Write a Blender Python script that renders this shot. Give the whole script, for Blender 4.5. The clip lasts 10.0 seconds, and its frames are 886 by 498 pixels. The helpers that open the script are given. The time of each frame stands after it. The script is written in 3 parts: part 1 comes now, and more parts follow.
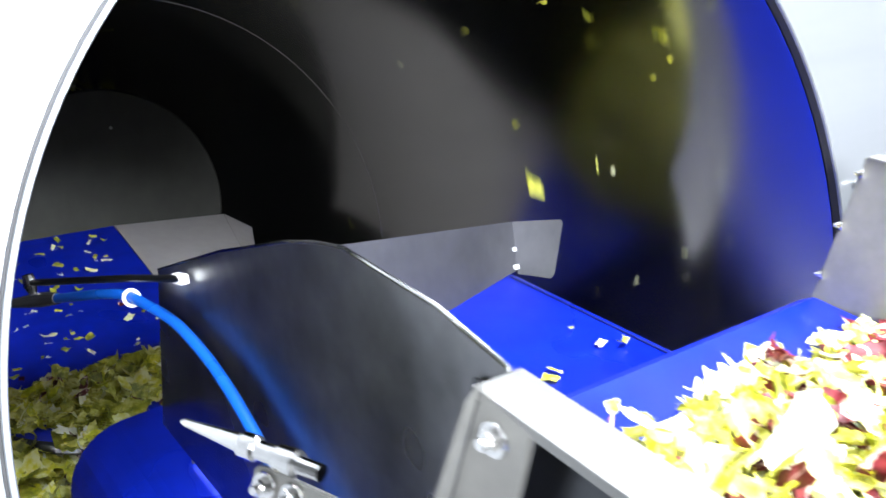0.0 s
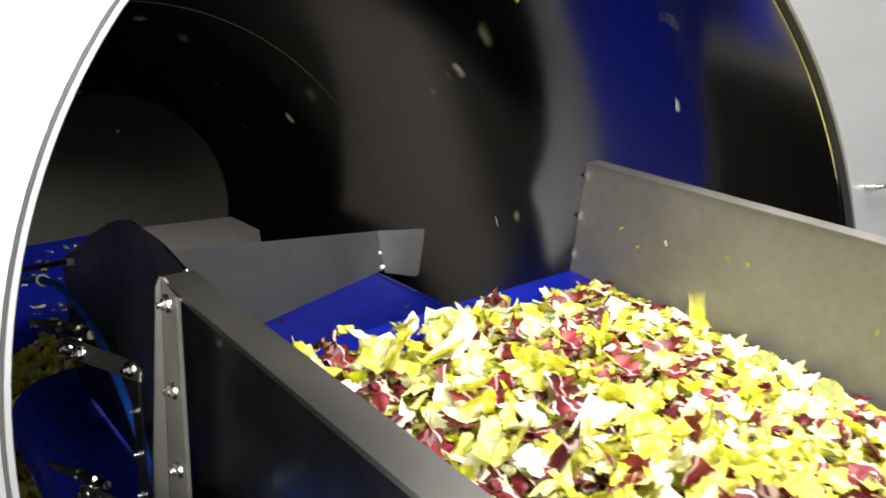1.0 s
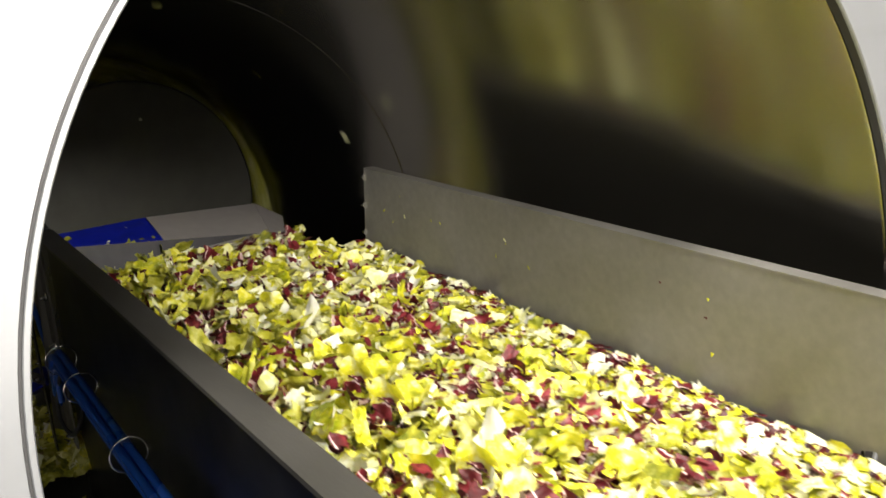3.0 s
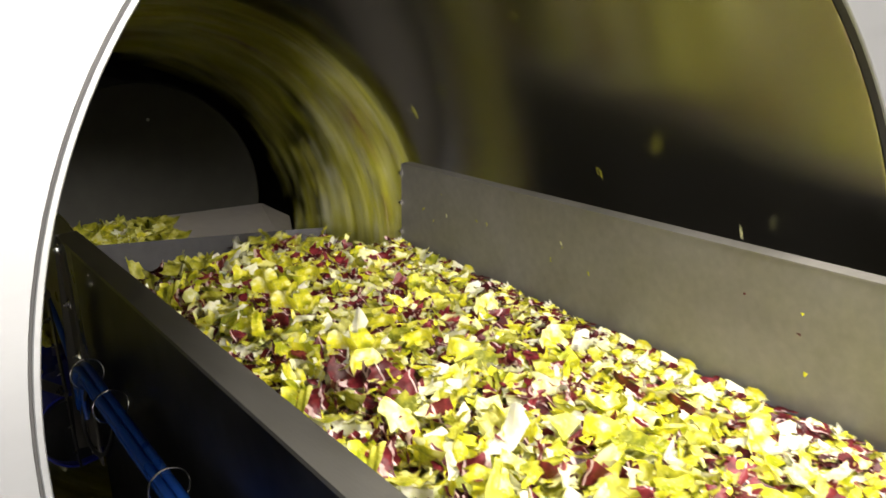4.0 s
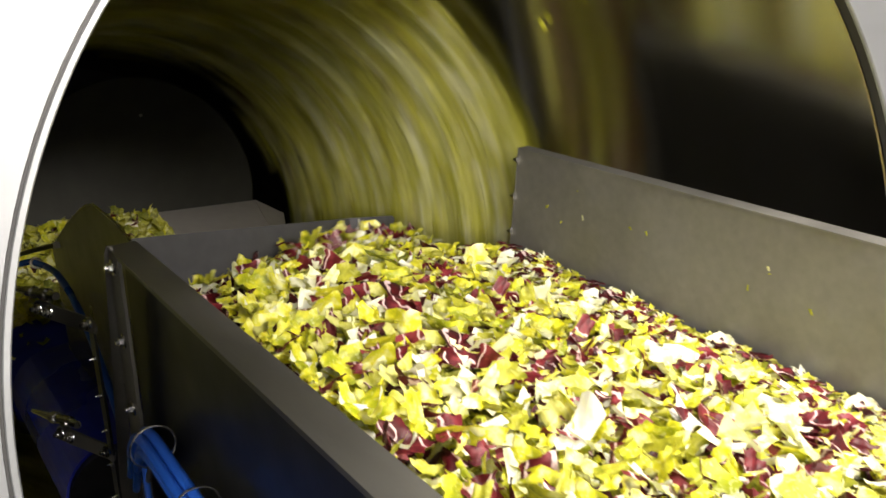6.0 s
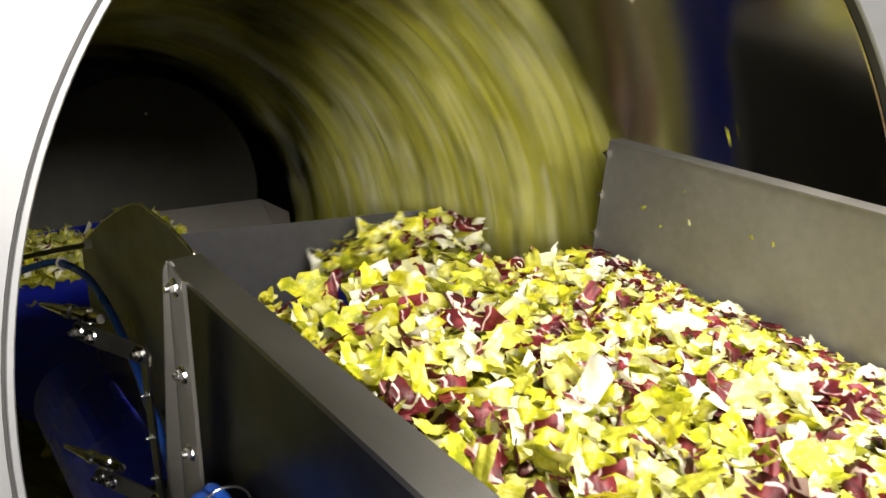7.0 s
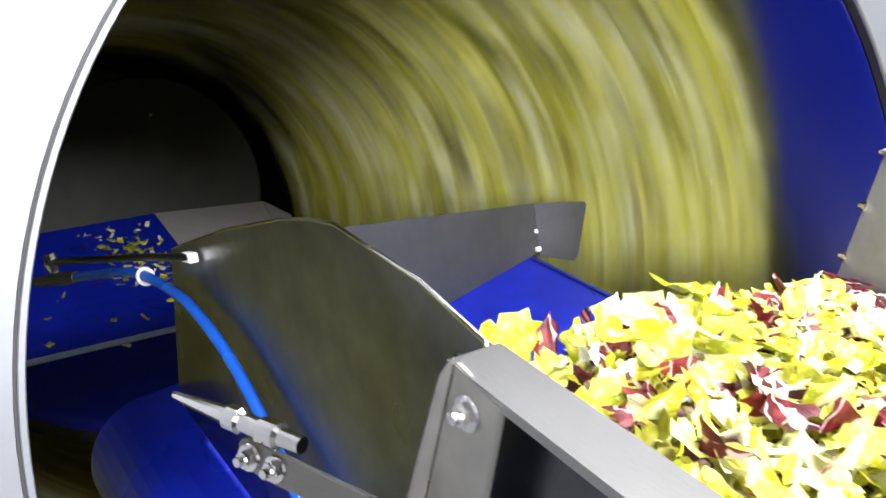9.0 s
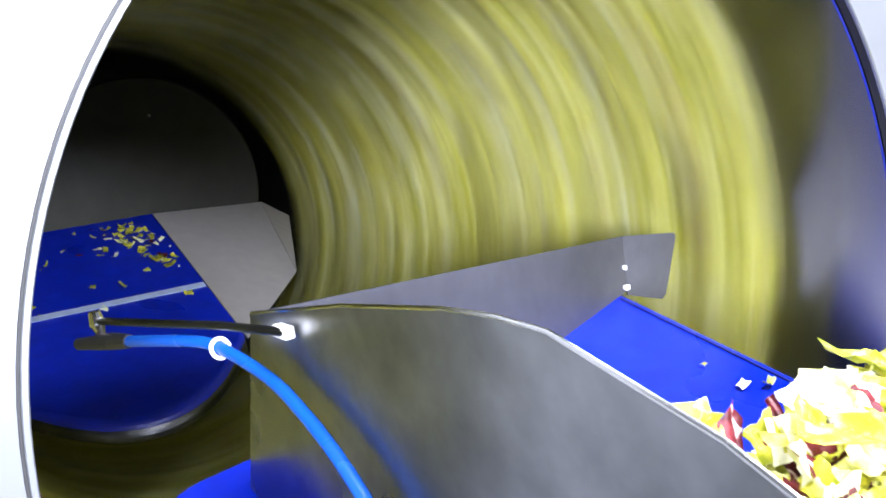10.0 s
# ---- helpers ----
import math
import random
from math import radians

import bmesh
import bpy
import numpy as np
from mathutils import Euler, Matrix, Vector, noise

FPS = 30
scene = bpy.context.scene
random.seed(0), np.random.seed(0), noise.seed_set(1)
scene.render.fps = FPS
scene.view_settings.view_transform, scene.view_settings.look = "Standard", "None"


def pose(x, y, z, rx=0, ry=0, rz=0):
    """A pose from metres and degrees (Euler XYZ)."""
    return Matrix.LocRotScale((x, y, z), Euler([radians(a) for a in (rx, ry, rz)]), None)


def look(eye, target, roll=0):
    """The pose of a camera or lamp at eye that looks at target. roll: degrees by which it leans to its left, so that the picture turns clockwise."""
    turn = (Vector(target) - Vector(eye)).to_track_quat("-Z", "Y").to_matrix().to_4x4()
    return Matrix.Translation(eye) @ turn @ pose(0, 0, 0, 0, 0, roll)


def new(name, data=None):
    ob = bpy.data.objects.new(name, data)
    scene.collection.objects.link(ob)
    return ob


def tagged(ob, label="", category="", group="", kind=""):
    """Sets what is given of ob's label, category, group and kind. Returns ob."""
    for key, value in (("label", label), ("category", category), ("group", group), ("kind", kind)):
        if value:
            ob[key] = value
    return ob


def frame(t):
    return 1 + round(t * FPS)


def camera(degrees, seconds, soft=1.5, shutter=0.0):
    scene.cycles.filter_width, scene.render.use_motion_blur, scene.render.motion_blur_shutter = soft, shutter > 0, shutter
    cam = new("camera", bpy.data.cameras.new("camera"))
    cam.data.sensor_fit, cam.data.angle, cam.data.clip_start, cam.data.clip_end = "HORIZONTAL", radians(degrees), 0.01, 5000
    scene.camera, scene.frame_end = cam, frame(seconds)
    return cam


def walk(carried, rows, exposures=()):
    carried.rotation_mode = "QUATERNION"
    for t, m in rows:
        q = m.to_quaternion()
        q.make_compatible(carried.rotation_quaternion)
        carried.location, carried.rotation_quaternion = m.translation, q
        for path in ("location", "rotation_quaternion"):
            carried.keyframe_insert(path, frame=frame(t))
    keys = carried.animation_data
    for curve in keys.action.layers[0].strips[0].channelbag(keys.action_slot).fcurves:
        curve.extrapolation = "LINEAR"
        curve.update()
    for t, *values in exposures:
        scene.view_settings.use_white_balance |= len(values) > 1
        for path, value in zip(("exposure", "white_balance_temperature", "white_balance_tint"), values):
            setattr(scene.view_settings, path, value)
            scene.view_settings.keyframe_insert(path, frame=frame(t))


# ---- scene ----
# ---- camera and its path ----
CAM_ROWS = [
    (0.0, pose(-0.4757, -0.6350, 0.7052, 81.34, 7.25, -36.77)),
    (0.5, pose(-0.4742, -0.6300, 0.7061, 81.36, 7.38, -36.69)),
    (1.0, pose(-0.4685, -0.6256, 0.7148, 81.31, 7.53, -36.31)),
    (1.5, pose(-0.4586, -0.6205, 0.7192, 81.09, 7.84, -36.55)),
    (2.0, pose(-0.4566, -0.6167, 0.7236, 80.83, 7.77, -37.30)),
    (2.5, pose(-0.4583, -0.6081, 0.7074, 80.63, 8.17, -35.86)),
    (4.0, pose(-0.4595, -0.6112, 0.7133, 80.46, 8.62, -34.38)),
    (4.5, pose(-0.4511, -0.5997, 0.7109, 80.51, 8.47, -34.59)),
    (5.0, pose(-0.4410, -0.5915, 0.7117, 80.13, 8.63, -34.85)),
    (5.5, pose(-0.4426, -0.5999, 0.7111, 80.21, 8.45, -34.70)),
    (7.0, pose(-0.4409, -0.5942, 0.7090, 80.28, 8.27, -34.17)),
    (7.5, pose(-0.4390, -0.6001, 0.7100, 80.33, 8.11, -34.00)),
    (8.0, pose(-0.4452, -0.5923, 0.7048, 80.42, 8.19, -34.17)),
    (8.5, pose(-0.4468, -0.6048, 0.7101, 80.44, 7.79, -33.94)),
    (9.0, pose(-0.4494, -0.5979, 0.7071, 80.68, 7.59, -34.04)),
    (9.5, pose(-0.4536, -0.5881, 0.7066, 80.78, 7.51, -34.24)),
    (10.0, pose(-0.4545, -0.6052, 0.7082, 80.75, 7.37, -34.20)),
]
cam = camera(55.31, 10.0, soft=1.6, shutter=0.32)
walk(cam, CAM_ROWS, exposures=[(0.0, 0.92, 5700, 9), (0.6, 0.42, 6000, 8), (1.2, 0.05, 6800, 10), (2.5, 0.16, 6900, 10), (4.0, 0.0, 7050, 11), (5.5, -0.26, 7050, 11), (8.0, -0.3, 6800, 12), (9.0, 0.12, 6000, 14), (10.0, 0.68, 5550, 16)])

# the conveyor's travel into the drum: seconds, way, height, tilt in degrees
CARRIAGE = [
    (0.0, 0.000, 0.000, 0.21), (0.5, 0.223, 0.009, -1.40), (1.0, 0.446, 0.012, -3.62), (1.5, 0.675, 0.008, -5.85),
    (2.0, 0.903, 0.004, -7.25), (2.5, 1.156, -0.012, -8.35), (3.1, 1.240, -0.012, -8.60), (4.0, 1.098, -0.005, -7.95),
    (4.5, 0.987, 0.003, -7.00), (5.0, 0.884, 0.008, -6.30), (5.5, 0.783, 0.006, -5.85), (7.0, 0.477, 0.011, -3.55),
    (7.5, 0.367, 0.015, -2.75), (8.0, 0.289, 0.013, -1.70), (8.5, 0.156, 0.018, -0.69), (9.0, 0.055, 0.012, 0.20),
    (9.5, -0.042, -0.010, 0.45), (10.0, -0.159, -0.032, 0.05),
]

# ---- light ----
world = bpy.data.worlds.new("world")
scene.world = world
world.use_nodes = True
world.node_tree.nodes["Background"].inputs[0].default_value = (0.9, 0.95, 1.0, 1)
world.node_tree.nodes["Background"].inputs[1].default_value = 0.15


def unseen_lamp(at, aim, power, sx, sy):
    lamp = bpy.data.lights.new("unseen_area_light", "AREA")
    lamp.shape, lamp.size, lamp.size_y, lamp.energy = "RECTANGLE", sx, sy, power
    lamp.color = (1.0, 0.97, 0.92)
    ob = new("unseen_area_light", lamp)
    ob.matrix_basis = look(at, aim)
    return ob


unseen_lamp((0.2, -0.6, 1.98), (0.2, -0.4, 0.0), 52, 1.5, 0.2)
# the next three have no known fixture: added to brighten salad and drum
unseen_lamp((0.5, -0.95, 1.75), (0.15, 0.1, 0.4), 42, 1.1, 0.25)
# added low in the room, to reach the upper part of the salad layer
unseen_lamp((-2.5, -3.9, 1.2), (0.45, 0.7, 0.75), 400, 1.6, 0.9)
unseen_lamp((0.6, -4.4, 1.75), (0.0, 1.2, 0.45), 230, 1.2, 0.5)

# ---- materials ----


def material(name, base, rough=0.5, metal=0.0, noise_scale=30.0, spread=0.15, bump=0.0, bump_scale=200.0,
             stretch=(1, 1, 1), rough_spread=0.1, spec=0.5):
    m = bpy.data.materials.new(name)
    m.use_nodes = True
    nt = m.node_tree
    b = nt.nodes["Principled BSDF"]
    b.inputs["Metallic"].default_value = metal
    b.inputs["Specular IOR Level"].default_value = spec
    tc = nt.nodes.new("ShaderNodeTexCoord")
    mp = nt.nodes.new("ShaderNodeMapping")
    mp.inputs["Scale"].default_value = stretch
    nt.links.new(tc.outputs["Object"], mp.inputs["Vector"])
    n1 = nt.nodes.new("ShaderNodeTexNoise")
    n1.inputs["Scale"].default_value, n1.inputs["Detail"].default_value = noise_scale, 5
    n2 = nt.nodes.new("ShaderNodeTexNoise")
    n2.inputs["Scale"].default_value, n2.inputs["Detail"].default_value = noise_scale / 9, 3
    for n in (n1, n2):
        nt.links.new(mp.outputs[0], n.inputs["Vector"])
    add = nt.nodes.new("ShaderNodeMath")
    add.operation = "ADD"
    nt.links.new(n1.outputs["Fac"], add.inputs[0])
    nt.links.new(n2.outputs["Fac"], add.inputs[1])
    ramp = nt.nodes.new("ShaderNodeMapRange")
    ramp.inputs["From Min"].default_value, ramp.inputs["From Max"].default_value = 0.6, 1.4
    ramp.inputs["To Min"].default_value, ramp.inputs["To Max"].default_value = 1 - spread, 1 + spread
    nt.links.new(add.outputs[0], ramp.inputs["Value"])
    mul = nt.nodes.new("ShaderNodeVectorMath")
    mul.operation = "SCALE"
    mul.inputs[0].default_value = base
    nt.links.new(ramp.outputs[0], mul.inputs["Scale"])
    nt.links.new(mul.outputs[0], b.inputs["Base Color"])
    rr = nt.nodes.new("ShaderNodeMapRange")
    rr.inputs["From Min"].default_value, rr.inputs["From Max"].default_value = 0.3, 0.7
    rr.inputs["To Min"].default_value = max(0.02, rough - rough_spread)
    rr.inputs["To Max"].default_value = min(1, rough + rough_spread)
    nt.links.new(n2.outputs["Fac"], rr.inputs["Value"])
    nt.links.new(rr.outputs[0], b.inputs["Roughness"])
    if bump:
        n3 = nt.nodes.new("ShaderNodeTexNoise")
        n3.inputs["Scale"].default_value, n3.inputs["Detail"].default_value = bump_scale, 3
        nt.links.new(mp.outputs[0], n3.inputs["Vector"])
        bp = nt.nodes.new("ShaderNodeBump")
        bp.inputs["Strength"].default_value, bp.inputs["Distance"].default_value = bump, 0.001
        nt.links.new(n3.outputs["Fac"], bp.inputs["Height"])
        nt.links.new(bp.outputs[0], b.inputs["Normal"])
    return m


def leaf_material(name, dark, light, vein, vein_amount):
    """A leaf: tint varies from piece to piece, pale ribs and blotches run through it."""
    m = bpy.data.materials.new(name)
    m.use_nodes = True
    nt = m.node_tree
    b = nt.nodes["Principled BSDF"]
    b.inputs["Roughness"].default_value = 0.46
    b.inputs["Subsurface Weight"].default_value = 0.0
    geo = nt.nodes.new("ShaderNodeNewGeometry")
    tc = nt.nodes.new("ShaderNodeTexCoord")
    nz = nt.nodes.new("ShaderNodeTexNoise")
    nz.inputs["Scale"].default_value, nz.inputs["Detail"].default_value = 52, 4
    nt.links.new(tc.outputs["Object"], nz.inputs["Vector"])
    blend = nt.nodes.new("ShaderNodeMath")
    blend.operation = "MULTIPLY_ADD"
    blend.inputs[1].default_value, blend.inputs[2].default_value = 1.9, -0.72
    nt.links.new(nz.outputs["Fac"], blend.inputs[0])
    own = nt.nodes.new("ShaderNodeMath")
    own.operation = "MULTIPLY_ADD"
    own.inputs[1].default_value = 0.62
    nt.links.new(geo.outputs["Random Per Island"], own.inputs[0])
    nt.links.new(blend.outputs[0], own.inputs[2])
    mix = nt.nodes.new("ShaderNodeValToRGB")
    stops = mix.color_ramp.elements
    stops[0].position, stops[0].color = 0.12, (*dark, 1)
    stops[1].position, stops[1].color = 0.58, (*light, 1)
    tip = stops.new(0.95)
    tip.color = (*vein, 1)
    nt.links.new(own.outputs[0], mix.inputs["Fac"])
    wave = nt.nodes.new("ShaderNodeTexNoise")
    wave.inputs["Scale"].default_value, wave.inputs["Detail"].default_value = 75, 6
    wave.inputs["Distortion"].default_value = 1.6
    nt.links.new(tc.outputs["Object"], wave.inputs["Vector"])
    vr = nt.nodes.new("ShaderNodeMapRange")
    vr.inputs["From Min"].default_value, vr.inputs["From Max"].default_value = 0.55, 0.68
    vr.inputs["To Max"].default_value = vein_amount
    nt.links.new(wave.outputs["Fac"], vr.inputs["Value"])
    mix2 = nt.nodes.new("ShaderNodeMix")
    mix2.data_type = "RGBA"
    mix2.inputs["B"].default_value = (*vein, 1)
    nt.links.new(mix.outputs["Color"], mix2.inputs["A"])
    nt.links.new(vr.outputs[0], mix2.inputs["Factor"])
    nt.links.new(mix2.outputs["Result"], b.inputs["Base Color"])
    bp = nt.nodes.new("ShaderNodeBump")
    bp.inputs["Strength"].default_value, bp.inputs["Distance"].default_value = 0.5, 0.002
    nt.links.new(wave.outputs["Fac"], bp.inputs["Height"])
    nt.links.new(bp.outputs[0], b.inputs["Normal"])
    glow = nt.nodes.new("ShaderNodeBsdfTranslucent")
    nt.links.new(mix2.outputs["Result"], glow.inputs["Color"])
    both = nt.nodes.new("ShaderNodeMixShader")
    both.inputs["Fac"].default_value = 0.16
    nt.links.new(b.outputs[0], both.inputs[1])
    nt.links.new(glow.outputs[0], both.inputs[2])
    nt.links.new(both.outputs[0], nt.nodes["Material Output"].inputs["Surface"])
    return m


STEEL = material("brushed_stainless_steel", (0.30, 0.295, 0.28), 0.36, 1.0, 40, 0.12, 0.15, 400, (1, 0.06, 1))
STEEL_MATT = material("bead_blasted_steel", (0.215, 0.21, 0.195), 0.52, 0.65, 60, 0.14, 0.15, 500)
# worn steel, its base darkened to carry the shade of the conveyor's left side
STEEL_DARK = material("shade_darkened_worn_steel", (0.10, 0.103, 0.11), 0.38, 1.0, 16, 0.5, 0.12, 300)
PANEL = material("satin_housing_steel", (0.21, 0.218, 0.23), 0.44, 0.6, 30, 0.06, 0.06, 300, (0.1, 1, 1))
GAP_BLACK = material("black_gap_fill", (0.015, 0.015, 0.016), 0.6, 0.0, 50, 0.2)
BELT = material("blue_conveyor_belt", (0.006, 0.016, 0.36), 0.4, 0.0, 25, 0.32, 0.1, 700, rough_spread=0.18)
BELT_SHADE = material("dark_blue_belt_shade", (0.003, 0.008, 0.12), 0.5, 0.0, 60, 0.2)
BELT_EDGE = material("pale_belt_joint", (0.35, 0.42, 0.62), 0.5, 0.0, 60, 0.2)
HOSE = material("blue_air_hose", (0.012, 0.085, 0.45), 0.3, 0.0, 40, 0.08)
CHROME = material("chromed_fitting", (0.75, 0.74, 0.72), 0.16, 1.0, 80, 0.1)
WHITE_PLASTIC = material("white_plastic", (0.8, 0.8, 0.78), 0.35, 0.0, 40, 0.05)
# black plastic fittings, and the painted shade at the drum's back
BLACK_PLASTIC_SHADE = material("black_plastic_and_depth_shade", (0.02, 0.02, 0.022), 0.4, 0.0, 40, 0.2)
CONCRETE = material("grey_floor_screed", (0.08, 0.08, 0.08), 0.6, 0.0, 6, 0.2, 0.3, 60)
WALL_WHITE = material("white_wall_panel", (0.16, 0.165, 0.17), 0.5, 0.0, 5, 0.08)
LEAF_YELLOW = leaf_material("yellow_green_lettuce", (0.30, 0.34, 0.008), (0.74, 0.70, 0.035), (0.88, 0.88, 0.50), 0.4)
LEAF_GREEN = leaf_material("green_lettuce", (0.145, 0.165, 0.010), (0.44, 0.43, 0.035), (0.70, 0.69, 0.24), 0.4)
LEAF_WHITE = leaf_material("white_lettuce_rib", (0.66, 0.67, 0.22), (0.82, 0.82, 0.58), (0.88, 0.88, 0.80), 0.5)
LEAF_RED = leaf_material("red_radicchio", (0.022, 0.0008, 0.002), (0.085, 0.003, 0.007), (0.22, 0.025, 0.035), 0.0)


def add_ribs(m, colour):
    """Sharp pale ribs across a leaf material."""
    nt = m.node_tree
    b = nt.nodes["Principled BSDF"]
    old = b.inputs["Base Color"].links[0].from_socket
    tc = nt.nodes.new("ShaderNodeTexCoord")
    wv = nt.nodes.new("ShaderNodeTexWave")
    wv.inputs["Scale"].default_value, wv.inputs["Distortion"].default_value = 11, 8
    wv.inputs["Detail"].default_value, wv.inputs["Detail Scale"].default_value = 3, 1.4
    nt.links.new(tc.outputs["Object"], wv.inputs["Vector"])
    cut = nt.nodes.new("ShaderNodeMapRange")
    cut.inputs["From Min"].default_value, cut.inputs["From Max"].default_value = 0.95, 0.99
    nt.links.new(wv.outputs["Fac"], cut.inputs["Value"])
    mix = nt.nodes.new("ShaderNodeMix")
    mix.data_type = "RGBA"
    mix.inputs["B"].default_value = (*colour, 1)
    nt.links.new(cut.outputs[0], mix.inputs["Factor"])
    nt.links.new(old, mix.inputs["A"])
    nt.links.new(mix.outputs["Result"], b.inputs["Base Color"])


add_ribs(LEAF_RED, (0.74, 0.55, 0.54))
LEAVES = [LEAF_YELLOW, LEAF_GREEN, LEAF_WHITE, LEAF_RED]

# ---- building helpers ----


def part(name, bm, mat, parent=None, label="", smooth=False):
    me = bpy.data.meshes.new(name)
    if smooth:
        for e in bm.edges:
            e.smooth = e.calc_face_angle(0) < 0.7
    bm.to_mesh(me)
    bm.free()
    for q in mat if isinstance(mat, (list, tuple)) else [mat]:
        me.materials.append(q)
    if smooth:
        for p in me.polygons:
            p.use_smooth = True
    ob = new(name, me)
    ob.parent = parent
    if label:
        ob["label"] = label
    return ob


def box(x0, x1, y0, y1, z0, z1, bevel=0.0):
    bm = bmesh.new()
    bmesh.ops.create_cube(bm, size=1)
    for v in bm.verts:
        v.co = Vector(((x0 + x1) / 2 + v.co.x * (x1 - x0), (y0 + y1) / 2 + v.co.y * (y1 - y0), (z0 + z1) / 2 + v.co.z * (z1 - z0)))
    if bevel:
        bmesh.ops.bevel(bm, geom=bm.edges[:], offset=bevel, segments=2, affect="EDGES", profile=0.6)
    return bm


def slab(points, thick, bevel=0.0):
    """A plate: an outline of points in space, thickened along the vector thick."""
    bm = bmesh.new()
    vs = [bm.verts.new(p) for p in points]
    f = bm.faces.new(vs)
    r = bmesh.ops.extrude_face_region(bm, geom=[f])
    for v in r["geom"]:
        if isinstance(v, bmesh.types.BMVert):
            v.co += Vector(thick)
    bmesh.ops.recalc_face_normals(bm, faces=bm.faces)
    if bevel:
        bmesh.ops.bevel(bm, geom=bm.edges[:], offset=bevel, segments=2, affect="EDGES")
    return bm


def sweep(points, radius, sides=12, bm=None, closed=False):
    """A round bar or hose along points; radius may be a list."""
    bm = bm or bmesh.new()
    pts = [Vector(p) for p in points]
    n = len(pts)
    rad = radius if isinstance(radius, (list, tuple)) else [radius] * n
    rings, side = [], None
    for i, p in enumerate(pts):
        a = pts[(i - 1) % n] if closed or i else p
        b = pts[(i + 1) % n] if closed or i < n - 1 else p
        d = (b - a).normalized()
        if side is None:
            side = d.cross(Vector((0.31, 0.2, 0.93))).normalized()
        side = (side - d * side.dot(d)).normalized()
        up = d.cross(side)
        rings.append([bm.verts.new(p + rad[i] * (math.cos(2 * math.pi * k / sides) * side + math.sin(2 * math.pi * k / sides) * up)) for k in range(sides)])
    for i in range(n if closed else n - 1):
        r0, r1 = rings[i], rings[(i + 1) % n]
        for k in range(sides):
            bm.faces.new((r0[k], r0[(k + 1) % sides], r1[(k + 1) % sides], r1[k]))
    if not closed:
        bm.faces.new(rings[0][::-1])
        bm.faces.new(rings[-1])
    bmesh.ops.recalc_face_normals(bm, faces=bm.faces)
    return bm


def smooth_line(points, steps=8):
    """Catmull-Rom line through points."""
    p = [Vector(q) for q in points]
    p = [2 * p[0] - p[1]] + p + [2 * p[-1] - p[-2]]
    out = []
    for i in range(1, len(p) - 2):
        for k in range(steps):
            t = k / steps
            out.append(0.5 * (2 * p[i] + (p[i + 1] - p[i - 1]) * t + (2 * p[i - 1] - 5 * p[i] + 4 * p[i + 1] - p[i + 2]) * t * t
                              + (3 * p[i] - p[i - 1] - 3 * p[i + 1] + p[i + 2]) * t ** 3))
    return out + [p[-2]]


def lathe(profile, sides=96, closed_profile=True):
    """Turn a profile of (radius, y) about the local y axis."""
    bm = bmesh.new()
    rings = []
    for k in range(sides):
        a = 2 * math.pi * k / sides
        rings.append([bm.verts.new((r * math.cos(a), y, r * math.sin(a))) for r, y in profile])
    m = len(profile)
    for k in range(sides):
        r0, r1 = rings[k], rings[(k + 1) % sides]
        for i in range(m if closed_profile else m - 1):
            bm.faces.new((r0[i], r0[(i + 1) % m], r1[(i + 1) % m], r1[i]))
    bmesh.ops.remove_doubles(bm, verts=bm.verts, dist=1e-6)
    bmesh.ops.recalc_face_normals(bm, faces=bm.faces)
    return bm


def bolt_mesh(at, axis, r=0.0065, h=0.006):
    """A hexagon bolt head on a washer."""
    axis = Vector(axis).normalized()
    turn = axis.to_track_quat("Z", "Y").to_matrix().to_4x4()
    bm = bmesh.new()
    for rr, z0, z1, seg in ((r * 1.55, 0, 0.0018, 20), (r, 0.0018, h, 6), (r * 0.55, h, h + 0.004, 12)):
        g = bmesh.ops.create_cone(bm, cap_ends=True, segments=seg, radius1=rr, radius2=rr * 0.93, depth=z1 - z0)
        bmesh.ops.translate(bm, verts=g["verts"], vec=(0, 0, (z0 + z1) / 2))
    bmesh.ops.transform(bm, verts=bm.verts, matrix=Matrix.Translation(at) @ turn)
    return bm


# ---- drum, housing ----
AXIS = Vector((0.019, 1, -0.019)).normalized()
DRUM = Matrix.Translation((0.122, 0.0, 0.476)) @ AXIS.to_track_quat("Y", "Z").to_matrix().to_4x4()
MOUTH, BORE, DEPTH = 0.526, 0.636, 2.86


DRUM_STEEL = material("polished_drum_steel", (0.38, 0.375, 0.36), 0.17, 1.0, 7, 0.10, 0.02, 60, (1, 0.3, 1), 0.04)
DISC = material("dull_black_steel", (0.036, 0.036, 0.031), 0.6, 0.3, 14, 0.3, 0.2, 200, spec=0.3)
drum = tagged(new("drum"), "polished stainless steel spin dryer drum", "drum")
drum.matrix_basis = DRUM
part("drum_shell", lathe([(BORE, 0.009), (BORE, DEPTH), (BORE + 0.006, DEPTH), (BORE + 0.006, 0.009)], 192), DRUM_STEEL, drum, smooth=True)
part("front_flange", lathe([(MOUTH + 0.001, 0.005), (BORE + 0.006, 0.005), (BORE + 0.006, 0.0085), (MOUTH + 0.001, 0.0085)], 192), DRUM_STEEL, drum, "bright steel flange behind the mouth")
# black in place of steel: the dark depth is put into this wall's colour
part("back_wall", lathe([(0.0, DEPTH + 0.001), (BORE + 0.006, DEPTH + 0.001), (BORE + 0.006, DEPTH + 0.009), (0.0, DEPTH + 0.009)], 96), BLACK_PLASTIC_SHADE, drum)
